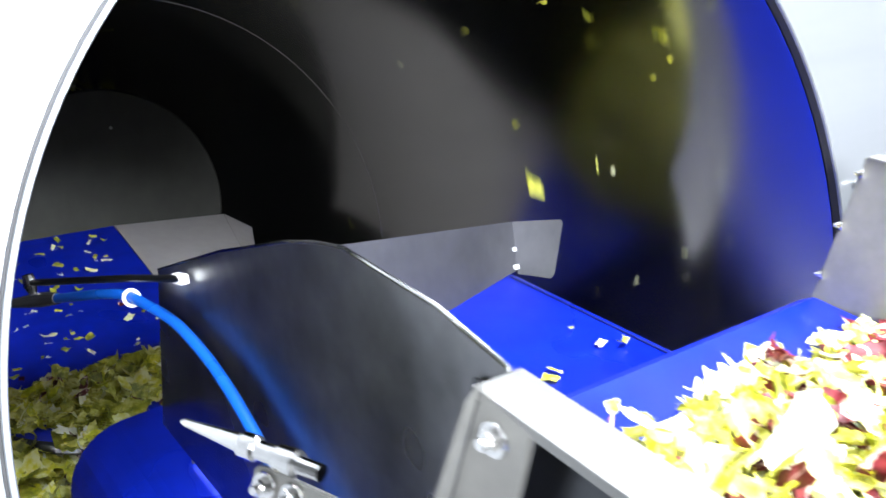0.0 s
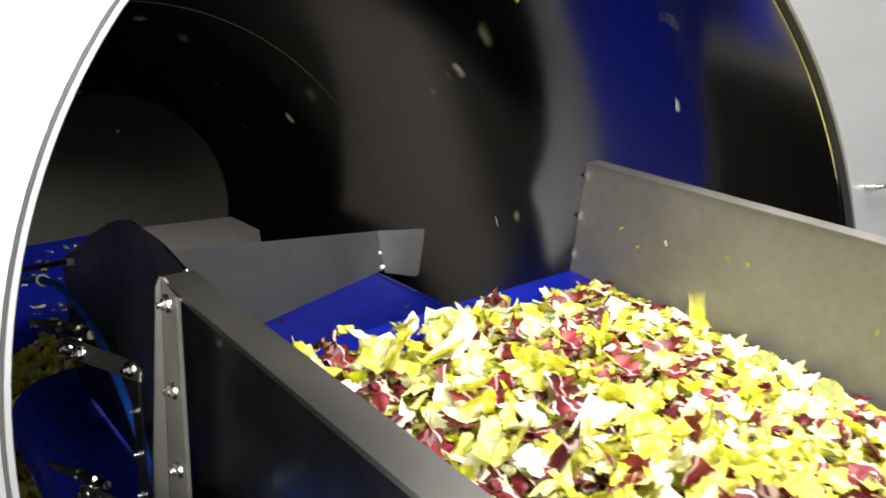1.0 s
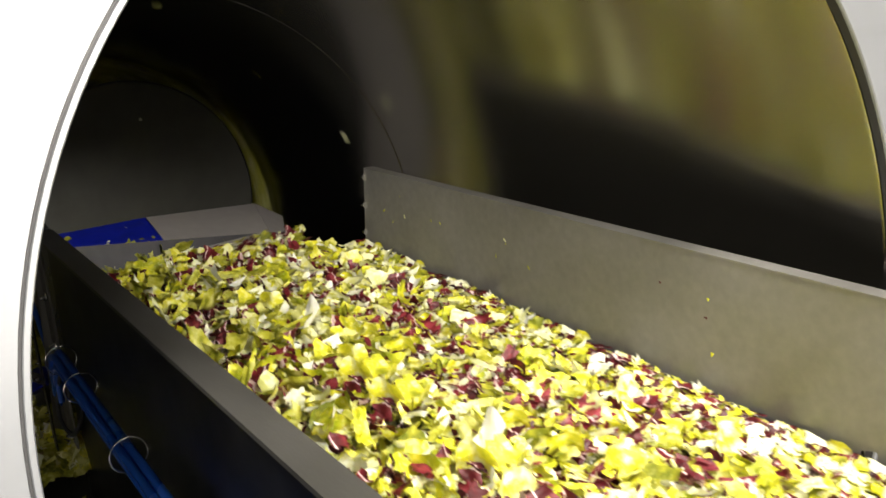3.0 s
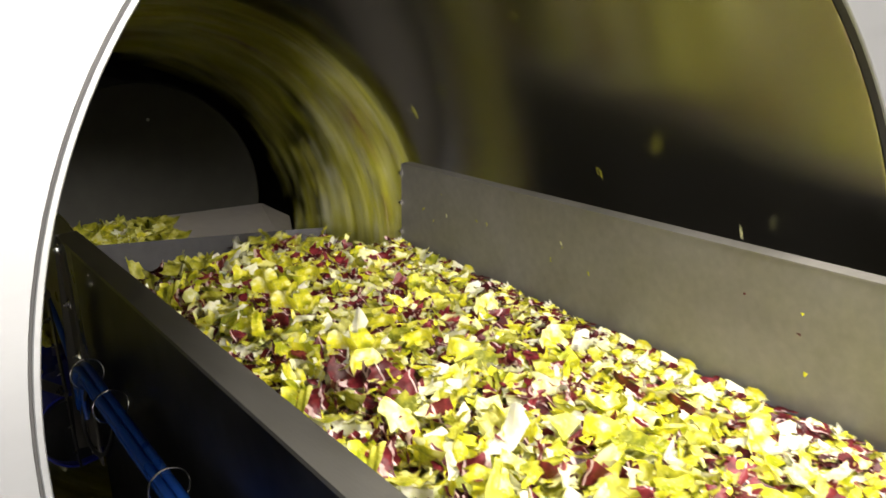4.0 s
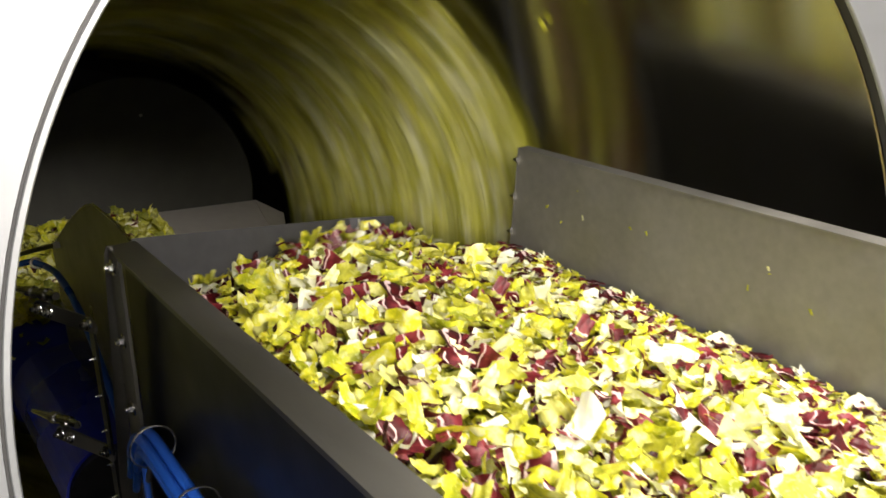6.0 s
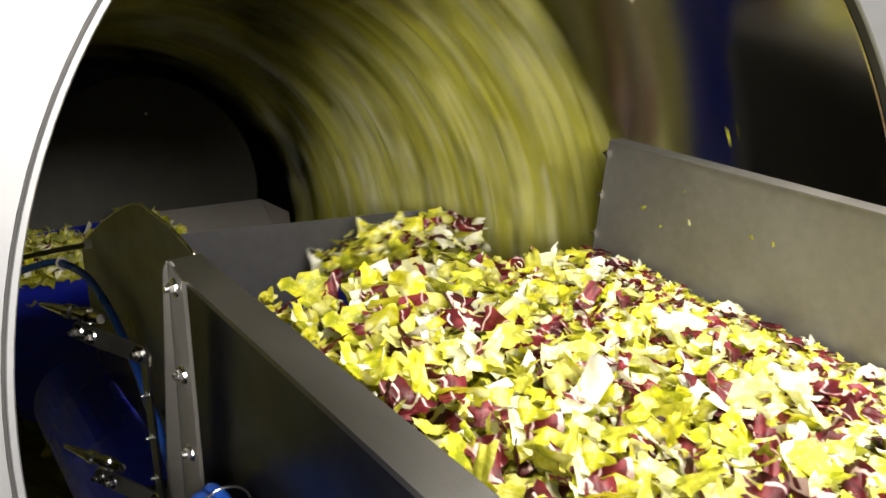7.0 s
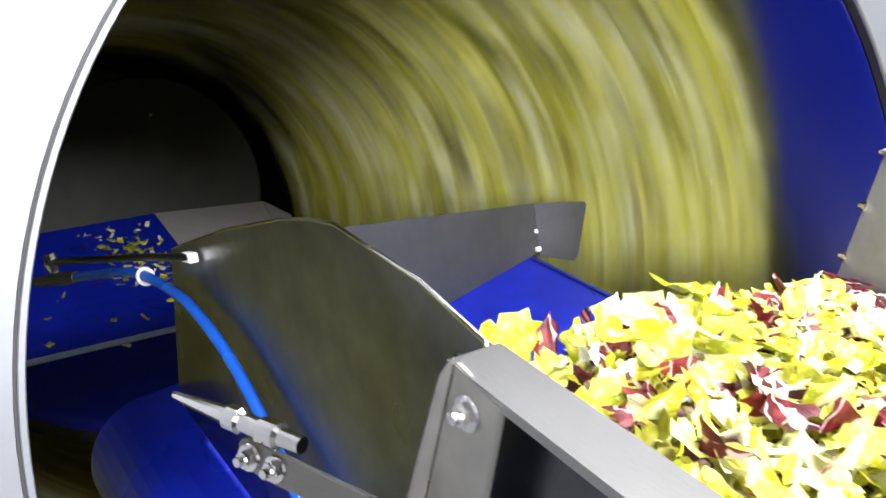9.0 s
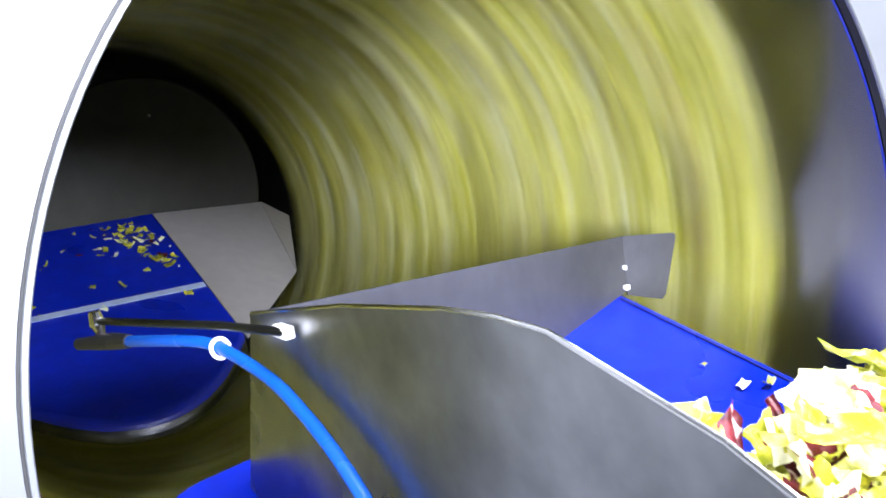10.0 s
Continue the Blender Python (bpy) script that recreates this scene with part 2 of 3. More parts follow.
for y in (1.42,):
    part("weld_seam", lathe([(BORE - 0.0012, y), (BORE - 0.0002, y - 0.003), (BORE - 0.0002, y + 0.003)], 128), DRUM_STEEL, drum)

housing = tagged(new("housing"), "satin stainless steel machine housing with a round mouth", "machine housing")
housing.matrix_basis = DRUM


def front_panel():
    """A plate with a round hole."""
    bm = bmesh.new()
    n, h, r = 128, 1.25, MOUTH + 0.0080
    inner, outer = [], []
    for k in range(n):
        a = 2 * math.pi * k / n
        c, s = math.cos(a), math.sin(a)
        q = h / max(abs(c), abs(s))
        inner.append((r * c, r * s))
        outer.append((q * c, q * s))
    f = [[bm.verts.new((x, y0, z)) for x, z in ring] for y0 in (-0.010, 0.003) for ring in (inner, outer)]
    for k in range(n):
        j = (k + 1) % n
        bm.faces.new((f[0][k], f[0][j], f[1][j], f[1][k]))
        bm.faces.new((f[2][j], f[2][k], f[3][k], f[3][j]))
        bm.faces.new((f[0][j], f[0][k], f[2][k], f[2][j]))
        bm.faces.new((f[1][k], f[1][j], f[3][j], f[3][k]))
    return bm


part("front_panel", front_panel(), PANEL, housing)
part("mouth_ring", lathe([(MOUTH, -0.011), (MOUTH + 0.001, -0.013), (MOUTH + 0.0047, -0.013), (MOUTH + 0.0055, -0.0115), (MOUTH + 0.0055, 0.003), (MOUTH + 0.0052, 0.003), (MOUTH + 0.0052, -0.008), (MOUTH, -0.008)], 160), PANEL, housing, "bright rolled steel ring", False)
# black strip painting the unlit gap between housing and drum
part("mouth_gap", lathe([(MOUTH + 0.0002, -0.0075), (MOUTH + 0.0050, -0.0075), (MOUTH + 0.0050, 0.0030), (MOUTH + 0.0008, 0.0030)], 160), GAP_BLACK, housing, "black strip for the unlit gap in the mouth")
part("joint_line", lathe([(MOUTH + 0.0057, -0.0105), (MOUTH + 0.0077, -0.0105), (MOUTH + 0.0077, -0.004), (MOUTH + 0.0057, -0.004)], 160), GAP_BLACK, housing, "thin black joint")
for x in (-1.25, 1.226):
    part("side_panel", box(x, x + 0.024, 0.0145, 3.22, -1.49, 1.25), PANEL, housing)
part("top_panel", box(-1.225, 1.225, 0.0145, 3.22, 1.226, 1.25), PANEL, housing)
part("back_panel", box(-1.225, 1.225, 3.196, 3.22, -1.49, 1.225), PANEL, housing)
part("plinth_panel", box(-1.25, 1.25, -0.010, 0.0140, -1.50, -1.252), PANEL, housing)
part("latch_bar", sweep([(0.560, -0.012, 0.071), (0.560, -0.024, 0.071), (0.567, -0.028, 0.070), (0.75, -0.028, 0.062)], 0.0032, 10), CHROME, housing, "thin steel latch bar")
part("panel_seam", box(0.5405, 1.2, -0.0125, -0.0102, -0.0225, -0.0195), GAP_BLACK, housing, "dark panel joint")

end_plate = tagged(new("end_plate"), "round dark steel end plate inside the drum", "end plate")
end_plate.matrix_basis = Matrix.Translation((0.233, 2.044, 0.581)) @ AXIS.to_track_quat("Y", "Z").to_matrix().to_4x4()
part("disc", lathe([(0.0, 0.0), (0.343, 0.0), (0.351, 0.008), (0.351, 0.03), (0.0, 0.03)], 96), DISC, end_plate)

part("bolt", bolt_mesh((0.041, -0.0005, 0.229), (0, -1, 0), 0.0032, 0.004), STEEL, end_plate)

# ---- outfeed chute at the back of the drum ----
chute = tagged(new("outfeed_conveyor"), "blue belt outfeed conveyor with a steel side guard", "conveyor")


def belt_sheet(x0, x1, line, thick):
    """A belt of width x0..x1 that follows a line of (y, z), thickened downwards."""
    bm = bmesh.new()
    rows = [[bm.verts.new((x, y, z)) for x in (x0, x1)] for y, z in line]
    under = [[bm.verts.new((x, y + thick * 0.3, z - thick)) for x in (x0, x1)] for y, z in line]
    for i in range(len(line) - 1):
        bm.faces.new((rows[i][0], rows[i][1], rows[i + 1][1], rows[i + 1][0]))
        bm.faces.new((under[i][1], under[i][0], under[i + 1][0], under[i + 1][1]))
        bm.faces.new((rows[i][0], rows[i + 1][0], under[i + 1][0], under[i][0]))
        bm.faces.new((rows[i][1], under[i][1], under[i + 1][1], rows[i + 1][1]))
    for i in (0, -1):
        bm.faces.new((rows[i][0], under[i][0], under[i][1], rows[i][1]))
    bmesh.ops.recalc_face_normals(bm, faces=bm.faces)
    return bm


CH_SL = 0.435


def chute_z(y):
    return 0.242 + CH_SL * (y - 1.288)


def chute_lip(x):
    return 1.118 + 2.6 * (x + 0.07) ** 2


def chute_belt(inset, y_end, roll, thick, r=0.03):
    """The outfeed belt: a sloping sheet with a bowed lower lip that rolls under."""
    bm = bmesh.new()
    cols = []
    for k in range(25):
        x = -0.30 + 0.4985 * k / 24
        y0 = chute_lip(x) + inset
        line = [(y_end, chute_z(y_end))] + [(y0 + r + (y_end - y0 - r) * (1 - j / 6), chute_z(y0 + r + (y_end - y0 - r) * (1 - j / 6))) for j in range(1, 7)]
        cy, cz = y0 + r, chute_z(y0 + r)
        for j in range(1, roll + 1):
            a = j * 0.22
            line.append((cy - r * math.sin(a), cz - r * (1 - math.cos(a)) - CH_SL * r * math.sin(a) * 0.5))
        cols.append([(bm.verts.new((x, y, z)), bm.verts.new((x, y + thick * 0.4, z - thick))) for y, z in line])
    for a, b in zip(cols, cols[1:]):
        for i in range(len(a) - 1):
            bm.faces.new((a[i][0], a[i + 1][0], b[i + 1][0], b[i][0]))
            bm.faces.new((a[i][1], b[i][1], b[i + 1][1], a[i + 1][1]))
        bm.faces.new((a[-1][0], a[-1][1], b[-1][1], b[-1][0]))
        bm.faces.new((a[0][0], b[0][0], b[0][1], a[0][1]))
    for c in (cols[0], cols[-1]):
        for i in range(len(c) - 1):
            bm.faces.new((c[i][0], c[i][1], c[i + 1][1], c[i + 1][0]))
    bmesh.ops.recalc_face_normals(bm, faces=bm.faces)
    return bm


part("belt", chute_belt(0.0, 1.935, 6, 0.005), BELT, chute)
part("lip", chute_belt(-0.005, 1.9, 7, 0.004, 0.03), STEEL_DARK, chute, "steel tray under the belt").location = (0, 0, -0.007)
GUARD = material("grey_coated_steel", (0.36, 0.34, 0.335), 0.55, 0.2, 30, 0.08)
part("side_guard", slab([(0.2, 1.93, 0.524), (0.2, 1.289, 0.245), (0.466, 1.57, 0.325), (0.562, 1.998, 0.497)], (0.0, 0.002, -0.004)), GUARD, chute)
part("guard_wing", slab([(0.563, 1.998, 0.498), (0.467, 1.57, 0.326), (0.640, 1.97, 0.44)], (0.0, 0.002, -0.004)), GUARD, chute)
joint = tagged(part("belt_joint", slab([(-0.297, -0.004, 0.0015), (0.195, -0.018, 0.0015), (0.195, 0.004, 0.0015), (-0.297, 0.018, 0.0015)], (0, 0, 0.002)), BELT_EDGE), "pale welded joint of the outfeed belt", "belt joint")

# ---- shuttle conveyor ----
shuttle = tagged(new("shuttle_conveyor"), "stainless steel shuttle conveyor with blue belts and cross belt", "conveyor")
SL = 0.35          # rise of the feed belt
NOSE_Y, NOSE_Z = -0.02, 0.412
KNEE = -1.75


WALL_Z = -0.124     # reference height of the side walls at the knee


def feed_z(y):
    return NOSE_Z + SL * (max(y, KNEE) - NOSE_Y)


feed = [(NOSE_Y - 0.004, NOSE_Z - 0.05), (NOSE_Y + 0.014, NOSE_Z - 0.038), (NOSE_Y + 0.018, NOSE_Z - 0.02), (NOSE_Y + 0.012, NOSE_Z - 0.004), (NOSE_Y - 0.006, NOSE_Z)]
feed += [(y, feed_z(y)) for y in (-0.4, -0.8, -1.2, KNEE, -4.6)]
part("feed_belt", belt_sheet(-0.203, 0.553, feed, 0.004), BELT, shuttle, smooth=False)
part("belt_bed", belt_sheet(-0.204, 0.554, [(y - 0.02, z - 0.03) for y, z in feed[4:]], 0.03), STEEL_DARK, shuttle)


def wall_line(x, top, thick):
    """A side wall beside the feed belt; top is its height over the belt."""
    return slab([(x, -0.106 if x > 0 else -0.275, 0.593 if x > 0 else 0.566), (x, KNEE, WALL_Z + top), (x, -4.6, WALL_Z + top),
                 (x, -4.6, feed_z(KNEE) - 0.3), (x, KNEE, feed_z(KNEE) - 0.3), (x, -0.0 if x > 0 else -0.015, 0.36 if x > 0 else 0.0)], (thick, 0, 0))


part("right_wall", wall_line(0.556, 0.200, 0.004), STEEL_MATT, shuttle)
# darker than the right wall: shade of this side is in the material
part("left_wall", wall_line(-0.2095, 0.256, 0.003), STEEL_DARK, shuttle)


def rail(x0, x1, ya, za, h, drop):
    """A folded edge along the top of a wall."""
    bm = bmesh.new()
    line = [(ya, za), (KNEE, WALL_Z + h), (-4.6, WALL_Z + h)]
    secs = []
    for y, z in line:
        secs.append([bm.verts.new((x, y, z + d)) for x, d in ((x0, 0.0), (x1, 0.0), (x1, -drop), (x1 + 0.003 * (1 if x0 > x1 else -1), -drop), (x1 + 0.003 * (1 if x0 > x1 else -1), -0.003), (x0, -0.003))])
    for a, b in zip(secs, secs[1:]):
        for i in range(6):
            bm.faces.new((a[i], a[(i + 1) % 6], b[(i + 1) % 6], b[i]))
    bm.faces.new(secs[0])
    bm.faces.new(secs[-1][::-1])
    bmesh.ops.recalc_face_normals(bm, faces=bm.faces)
    return bm


part("right_rail", rail(0.5525, 0.580, -0.107, 0.5965, 0.2035, 0.03), STEEL_MATT, shuttle)
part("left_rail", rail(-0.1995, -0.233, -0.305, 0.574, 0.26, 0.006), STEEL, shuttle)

# end strip of the left wall with its bolts
B0, BD = Vector((-0.233, -0.318, 0.549)), Vector((0.001, 0.042, -0.090))
E1 = Vector((0, 0.090, 0.042)).normalized()
end_strip = part("end_strip", slab([B0 - E1 * 0.022 - BD * 0.2, B0 + E1 * 0.016 - BD * 0.2, B0 + E1 * 0.050 + BD * 4.2, B0 - E1 * 0.022 + BD * 4.2], (0.004, 0, 0), 0.0008), STEEL_MATT, shuttle)
part("end_fold", slab([B0 + E1 * 0.016 - BD * 0.22, B0 + E1 * 0.050 + BD * 4.2, B0 + E1 * 0.050 + BD * 4.2 + Vector((-0.022, 0.012, 0)), B0 + E1 * 0.016 - BD * 0.1 + Vector((-0.004, 0.004, 0))], E1 * 0.003, 0.0006), STEEL_MATT, shuttle)
for k in range(5):
    part("bolt", bolt_mesh(B0 + BD * k + Vector((-0.0005, 0, 0)), (-1, 0, 0)), CHROME, end_strip)
for k in range(4):
    part("bolt", bolt_mesh(Vector((0.5555, -0.098, 0.575)) + Vector((0, 0.03, -0.066)) * k, (-0.4, 0.9, 0.2), 0.005), CHROME, shuttle)
part("end_fold", slab([(0.5555, -0.106, 0.594), (0.5555, -0.004, 0.365), (0.60, 0.008, 0.372), (0.60, -0.095, 0.585)], (0, 0.003, 0.001), 0.0006), STEEL_MATT, shuttle)

# head: cross belt with its rollers, plates
CY0, CY1 = -0.03, 0.487


def cross_z(y):
    return 0.427 + 0.265 * (y - 0.489)


def front_y(x):
    return CY1 - 0.13 * (0.485 - x)


def cross_belt():
    bm = bmesh.new()
    prof = [(0.455, 0.0)]
    for k in range(1, 12):
        a = math.pi * k / 12
        prof.append((0.455 + 0.03 * math.sin(a), -0.03 + 0.03 * math.cos(a)))
    prof.append((0.455, -0.06))
    prof.append((-0.24, -0.14))
    for k in range(1, 16):
        a = math.pi + math.pi * k / 16
        prof.append((-0.24 + 0.07 * math.sin(a), -0.07 + 0.07 * math.cos(a)))
    prof.append((-0.24, 0.0))
    prof.append((0.1, 0.0))
    a0 = [bm.verts.new((x, CY0, cross_z(CY0) + d)) for x, d in prof]
    a1 = [bm.verts.new((x, front_y(x), cross_z(front_y(x)) + d)) for x, d in prof]
    n = len(prof)
    for i in range(n):
        bm.faces.new((a0[i], a0[(i + 1) % n], a1[(i + 1) % n], a1[i]))
    bmesh.ops.recalc_face_normals(bm, faces=bm.faces)
    r = bmesh.ops.solidify(bm, geom=bm.faces[:], thickness=0.004)
    return bm


part("cross_belt", cross_belt(), BELT, shuttle, smooth=False)
for x, r, y1 in ((-0.24, 0.065, front_y(-0.24) - 0.012), (0.455, 0.025, CY1 - 0.012)):
    part("roller", sweep([(x, CY0 + 0.004, cross_z(CY0) - r - 0.006), (x, y1, cross_z(y1) - r - 0.006)], r, 24), STEEL_DARK, shuttle)
HEAD_STEEL = material("stained_grey_steel", (0.26, 0.262, 0.27), 0.3, 1.0, 26, 0.45, 0.1, 300, rough_spread=0.1)
PLOUGH = material("grey_blasted_plate", (0.115, 0.115, 0.128), 0.5, 0.75, 40, 0.14, 0.15, 500)
head_plate = part("head_plate", slab([(-0.205, 0.261, 0.587), (-0.205, 0.08, 0.616), (-0.205, -0.05, 0.630), (-0.205, -0.10, 0.632), (-0.205, -0.141, 0.630), (-0.205, -0.185, 0.617), (-0.205, -0.24, 0.601),
                         (-0.205, -0.300, 0.574), (-0.205, -0.285, 0.555), (-0.205, -0.23, 0.35), (-0.205, 0.0, 0.305), (-0.205, 0.345, 0.397)], (0.003, 0, 0), 0.0005), HEAD_STEEL, shuttle, "curved worn steel head plate")
# bright bead added to draw the highlight along the plate's top edge
part("edge_highlight", sweep([(-0.2035, 0.261, 0.5875), (-0.2035, 0.08, 0.6165), (-0.2035, -0.05, 0.6305), (-0.2035, -0.10, 0.6325), (-0.2035, -0.141, 0.6305), (-0.2035, -0.185, 0.6175), (-0.2035, -0.24, 0.6015), (-0.2035, -0.298, 0.5745), (-0.2035, -0.300, 0.568)], 0.0017, 8), CHROME, head_plate, "chrome bead for the highlight on the plate's edge", True)
plough = part("plough_plate", slab([(-0.203, 0.262, 0.587), (0.483, 0.487, 0.514), (0.483, 0.487, 0.427), (-0.203, 0.262, 0.369)], (-0.001, 0.003, 0)), PLOUGH, shuttle, "slanting steel deflector plate")
part("plough_wing", slab([(0.4835, 0.487, 0.514), (0.605, 0.492, 0.497), (0.610, 0.492, 0.49), (0.575, 0.492, 0.40), (0.565, 0.492, 0.394), (0.4835, 0.487, 0.42)], (0, 0.003, 0)), PLOUGH, shuttle)
# dark strip paints the shade where the cross belt bends over its roller
part("belt_shade_strip", slab([(0.449, 0.02, cross_z(0.02) + 0.0015), (0.453, 0.02, cross_z(0.02) + 0.0015), (0.453, 0.47, cross_z(0.47) + 0.0015), (0.449, 0.47, cross_z(0.47) + 0.0015)], (0, 0, 0.0014)), BELT_SHADE, shuttle, "dark strip for the shade at the cross belt's bend")
part("plate_clip", box(0.470, 0.480, 0.476, 0.483, 0.431, 0.439, 0.002), WHITE_PLASTIC, plough, "white plastic clip")
part("plate_clip", box(0.473, 0.478, 0.477, 0.483, 0.463, 0.470, 0.001), WHITE_PLASTIC, plough, "white plastic clip")


def nozzle(tip, back, bolt_at, brk_at):
    """A spray nozzle on a bent steel bracket."""
    tip, back = Vector(tip), Vector(back)
    d = back - tip
    line = [tip + d * f for f in (0, 0.02, 0.45, 0.47, 0.56, 0.58, 0.70, 0.72, 0.84, 0.86, 1.0)]
    holder = part("nozzle", sweep(line, [0.0018, 0.0025, 0.006, 0.0078, 0.0078, 0.006, 0.006, 0.008, 0.008, 0.0055, 0.005], 14), CHROME, shuttle, "chromed spray nozzle", False)
    a, b = Vector(bolt_at), Vector(brk_at)
    e = (b - a).normalized()
    up = Vector((0, 0.42, 0.9))
    out = []
    for k in range(9):
        g = math.pi * (0.5 + k / 8)
        out.append(a + e * (0.004 + 0.012 * math.cos(g)) + up * 0.012 * math.sin(g))
    bracket = part("bracket", slab(out + [b + e * 0.006 - up * 0.013, b + e * 0.012, b + e * 0.006 + up * 0.009], (0.003, 0.0015, 0.0), 0.0006), STEEL, shuttle)
    for q in (a, a + e * 0.018, b):
        part("bolt", bolt_mesh(q + Vector((-0.0005, 0, 0)), (-1, -0.4, 0.1), 0.0055), CHROME, bracket)
    return holder


nozzle((-0.325, -0.131, 0.546), (-0.287, -0.232, 0.527), (-0.304, -0.193, 0.515), (-0.264, -0.259, 0.488))
nozzle((-0.325, -0.050, 0.372), (-0.287, -0.151, 0.353), (-0.304, -0.112, 0.341), (-0.264, -0.178, 0.314))

# riveted side plate below the nozzles
S0 = Vector((-0.262, -0.262, 0.492))
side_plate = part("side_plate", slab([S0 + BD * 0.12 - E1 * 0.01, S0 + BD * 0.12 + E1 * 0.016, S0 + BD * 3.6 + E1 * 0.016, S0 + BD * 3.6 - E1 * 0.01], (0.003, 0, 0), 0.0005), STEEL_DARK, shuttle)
for k in range(6):
    part("rivet", bolt_mesh(S0 + BD * (0.55 + 0.55 * k) + Vector((-0.0005, 0, 0)), (-1, 0, 0), 0.0025, 0.003), CHROME, side_plate)

# spray bar at the head
part("spray_block", box(-0.218, -0.208, 0.158, 0.182, 0.582, 0.592, 0.002), WHITE_PLASTIC, head_plate, "white plastic spray bar clamp")
part("spray_bar", sweep([(-0.214, 0.16, 0.588), (-0.236, 0.25, 0.586), (-0.298, 0.45, 0.578)], 0.004, 10), STEEL_DARK, shuttle)
part("spray_head", sweep([(-0.298, 0.447, 0.588), (-0.297, 0.447, 0.575), (-0.296, 0.447, 0.566), (-0.296, 0.447, 0.55)], [0.006, 0.008, 0.005, 0.004], 12), CHROME, shuttle)
part("spray_elbow", sweep([(-0.315, 0.47, 0.555), (-0.29, 0.43, 0.558), (-0.28, 0.40, 0.560)], [0.006, 0.009, 0.007], 12), BLACK_PLASTIC_SHADE, shuttle)
head_hose = part("air_hose", sweep(smooth_line([(-0.28, 0.40, 0.560), (-0.25, 0.30, 0.568), (-0.236, 0.262, 0.564), (-0.224, 0.195, 0.549), (-0.222, 0.14, 0.533), (-0.222, 0.081, 0.508), (-0.222, 0.028, 0.472), (-0.224, -0.03, 0.425), (-0.228, -0.10, 0.35), (-0.235, -0.17, 0.26)]), 0.0055, 12), HOSE, shuttle, "blue air hose", True)


def ring(at, axis, r, w):
    axis = Vector(axis).normalized()
    u = axis.cross(Vector((0, 0, 1))).normalized()
    v = axis.cross(u)
    return sweep([Vector(at) + r * (math.cos(2 * math.pi * k / 24) * u + math.sin(2 * math.pi * k / 24) * v) for k in range(24)], w, 8, closed=True)


part("hose_tie", ring((-0.236, 0.262, 0.564), (0.2, -1, 0.3), 0.0085, 0.002), WHITE_PLASTIC, head_hose, "white cable tie", True)

for dx, dz, ww in ((0.0, 0.0, 0.0075), (-0.008, 0.010, 0.006), (0.003, 0.014, 0.006), (-0.006, -0.010, 0.0055)):
    side_hose = part("air_hose", sweep(smooth_line([(-0.238 + dx, -0.20, 0.27 + dz), (-0.246 + dx, -0.30, 0.33 + dz), (-0.247 + dx, -0.36, 0.345 + dz), (-0.247 + dx, -0.47, 0.31 + dz), (-0.247 + dx, -0.75, 0.22 + dz), (-0.247 + dx, -1.3, 0.05 + dz), (-0.247 + dx, -2.2, -0.2 + dz)]), ww, 10), HOSE, shuttle, "blue air hose", True)
for y, z in ((-0.372, 0.345), (-0.50, 0.302), (-0.75, 0.222)):
    part("hose_tie", ring((-0.247, y, z + 0.003), (0, 1, 0.3), 0.025, 0.0014), CHROME, side_hose, "thin wire hose ring", True)

part("cable_loop", sweep(smooth_line([(-0.249, -0.37, 0.335), (-0.262, -0.335, 0.285), (-0.266, -0.345, 0.245), (-0.262, -0.40, 0.225), (-0.256, -0.46, 0.245), (-0.250, -0.52, 0.285)]), 0.0035, 8), BLACK_PLASTIC_SHADE, shuttle, "thin black cable loop", True)
part("hose_end", sweep([(-0.256, -0.352, 0.325), (-0.258, -0.345, 0.300), (-0.259, -0.343, 0.276)], 0.004, 10), HOSE, shuttle, "loose blue hose end", True)

# ---- salad ----


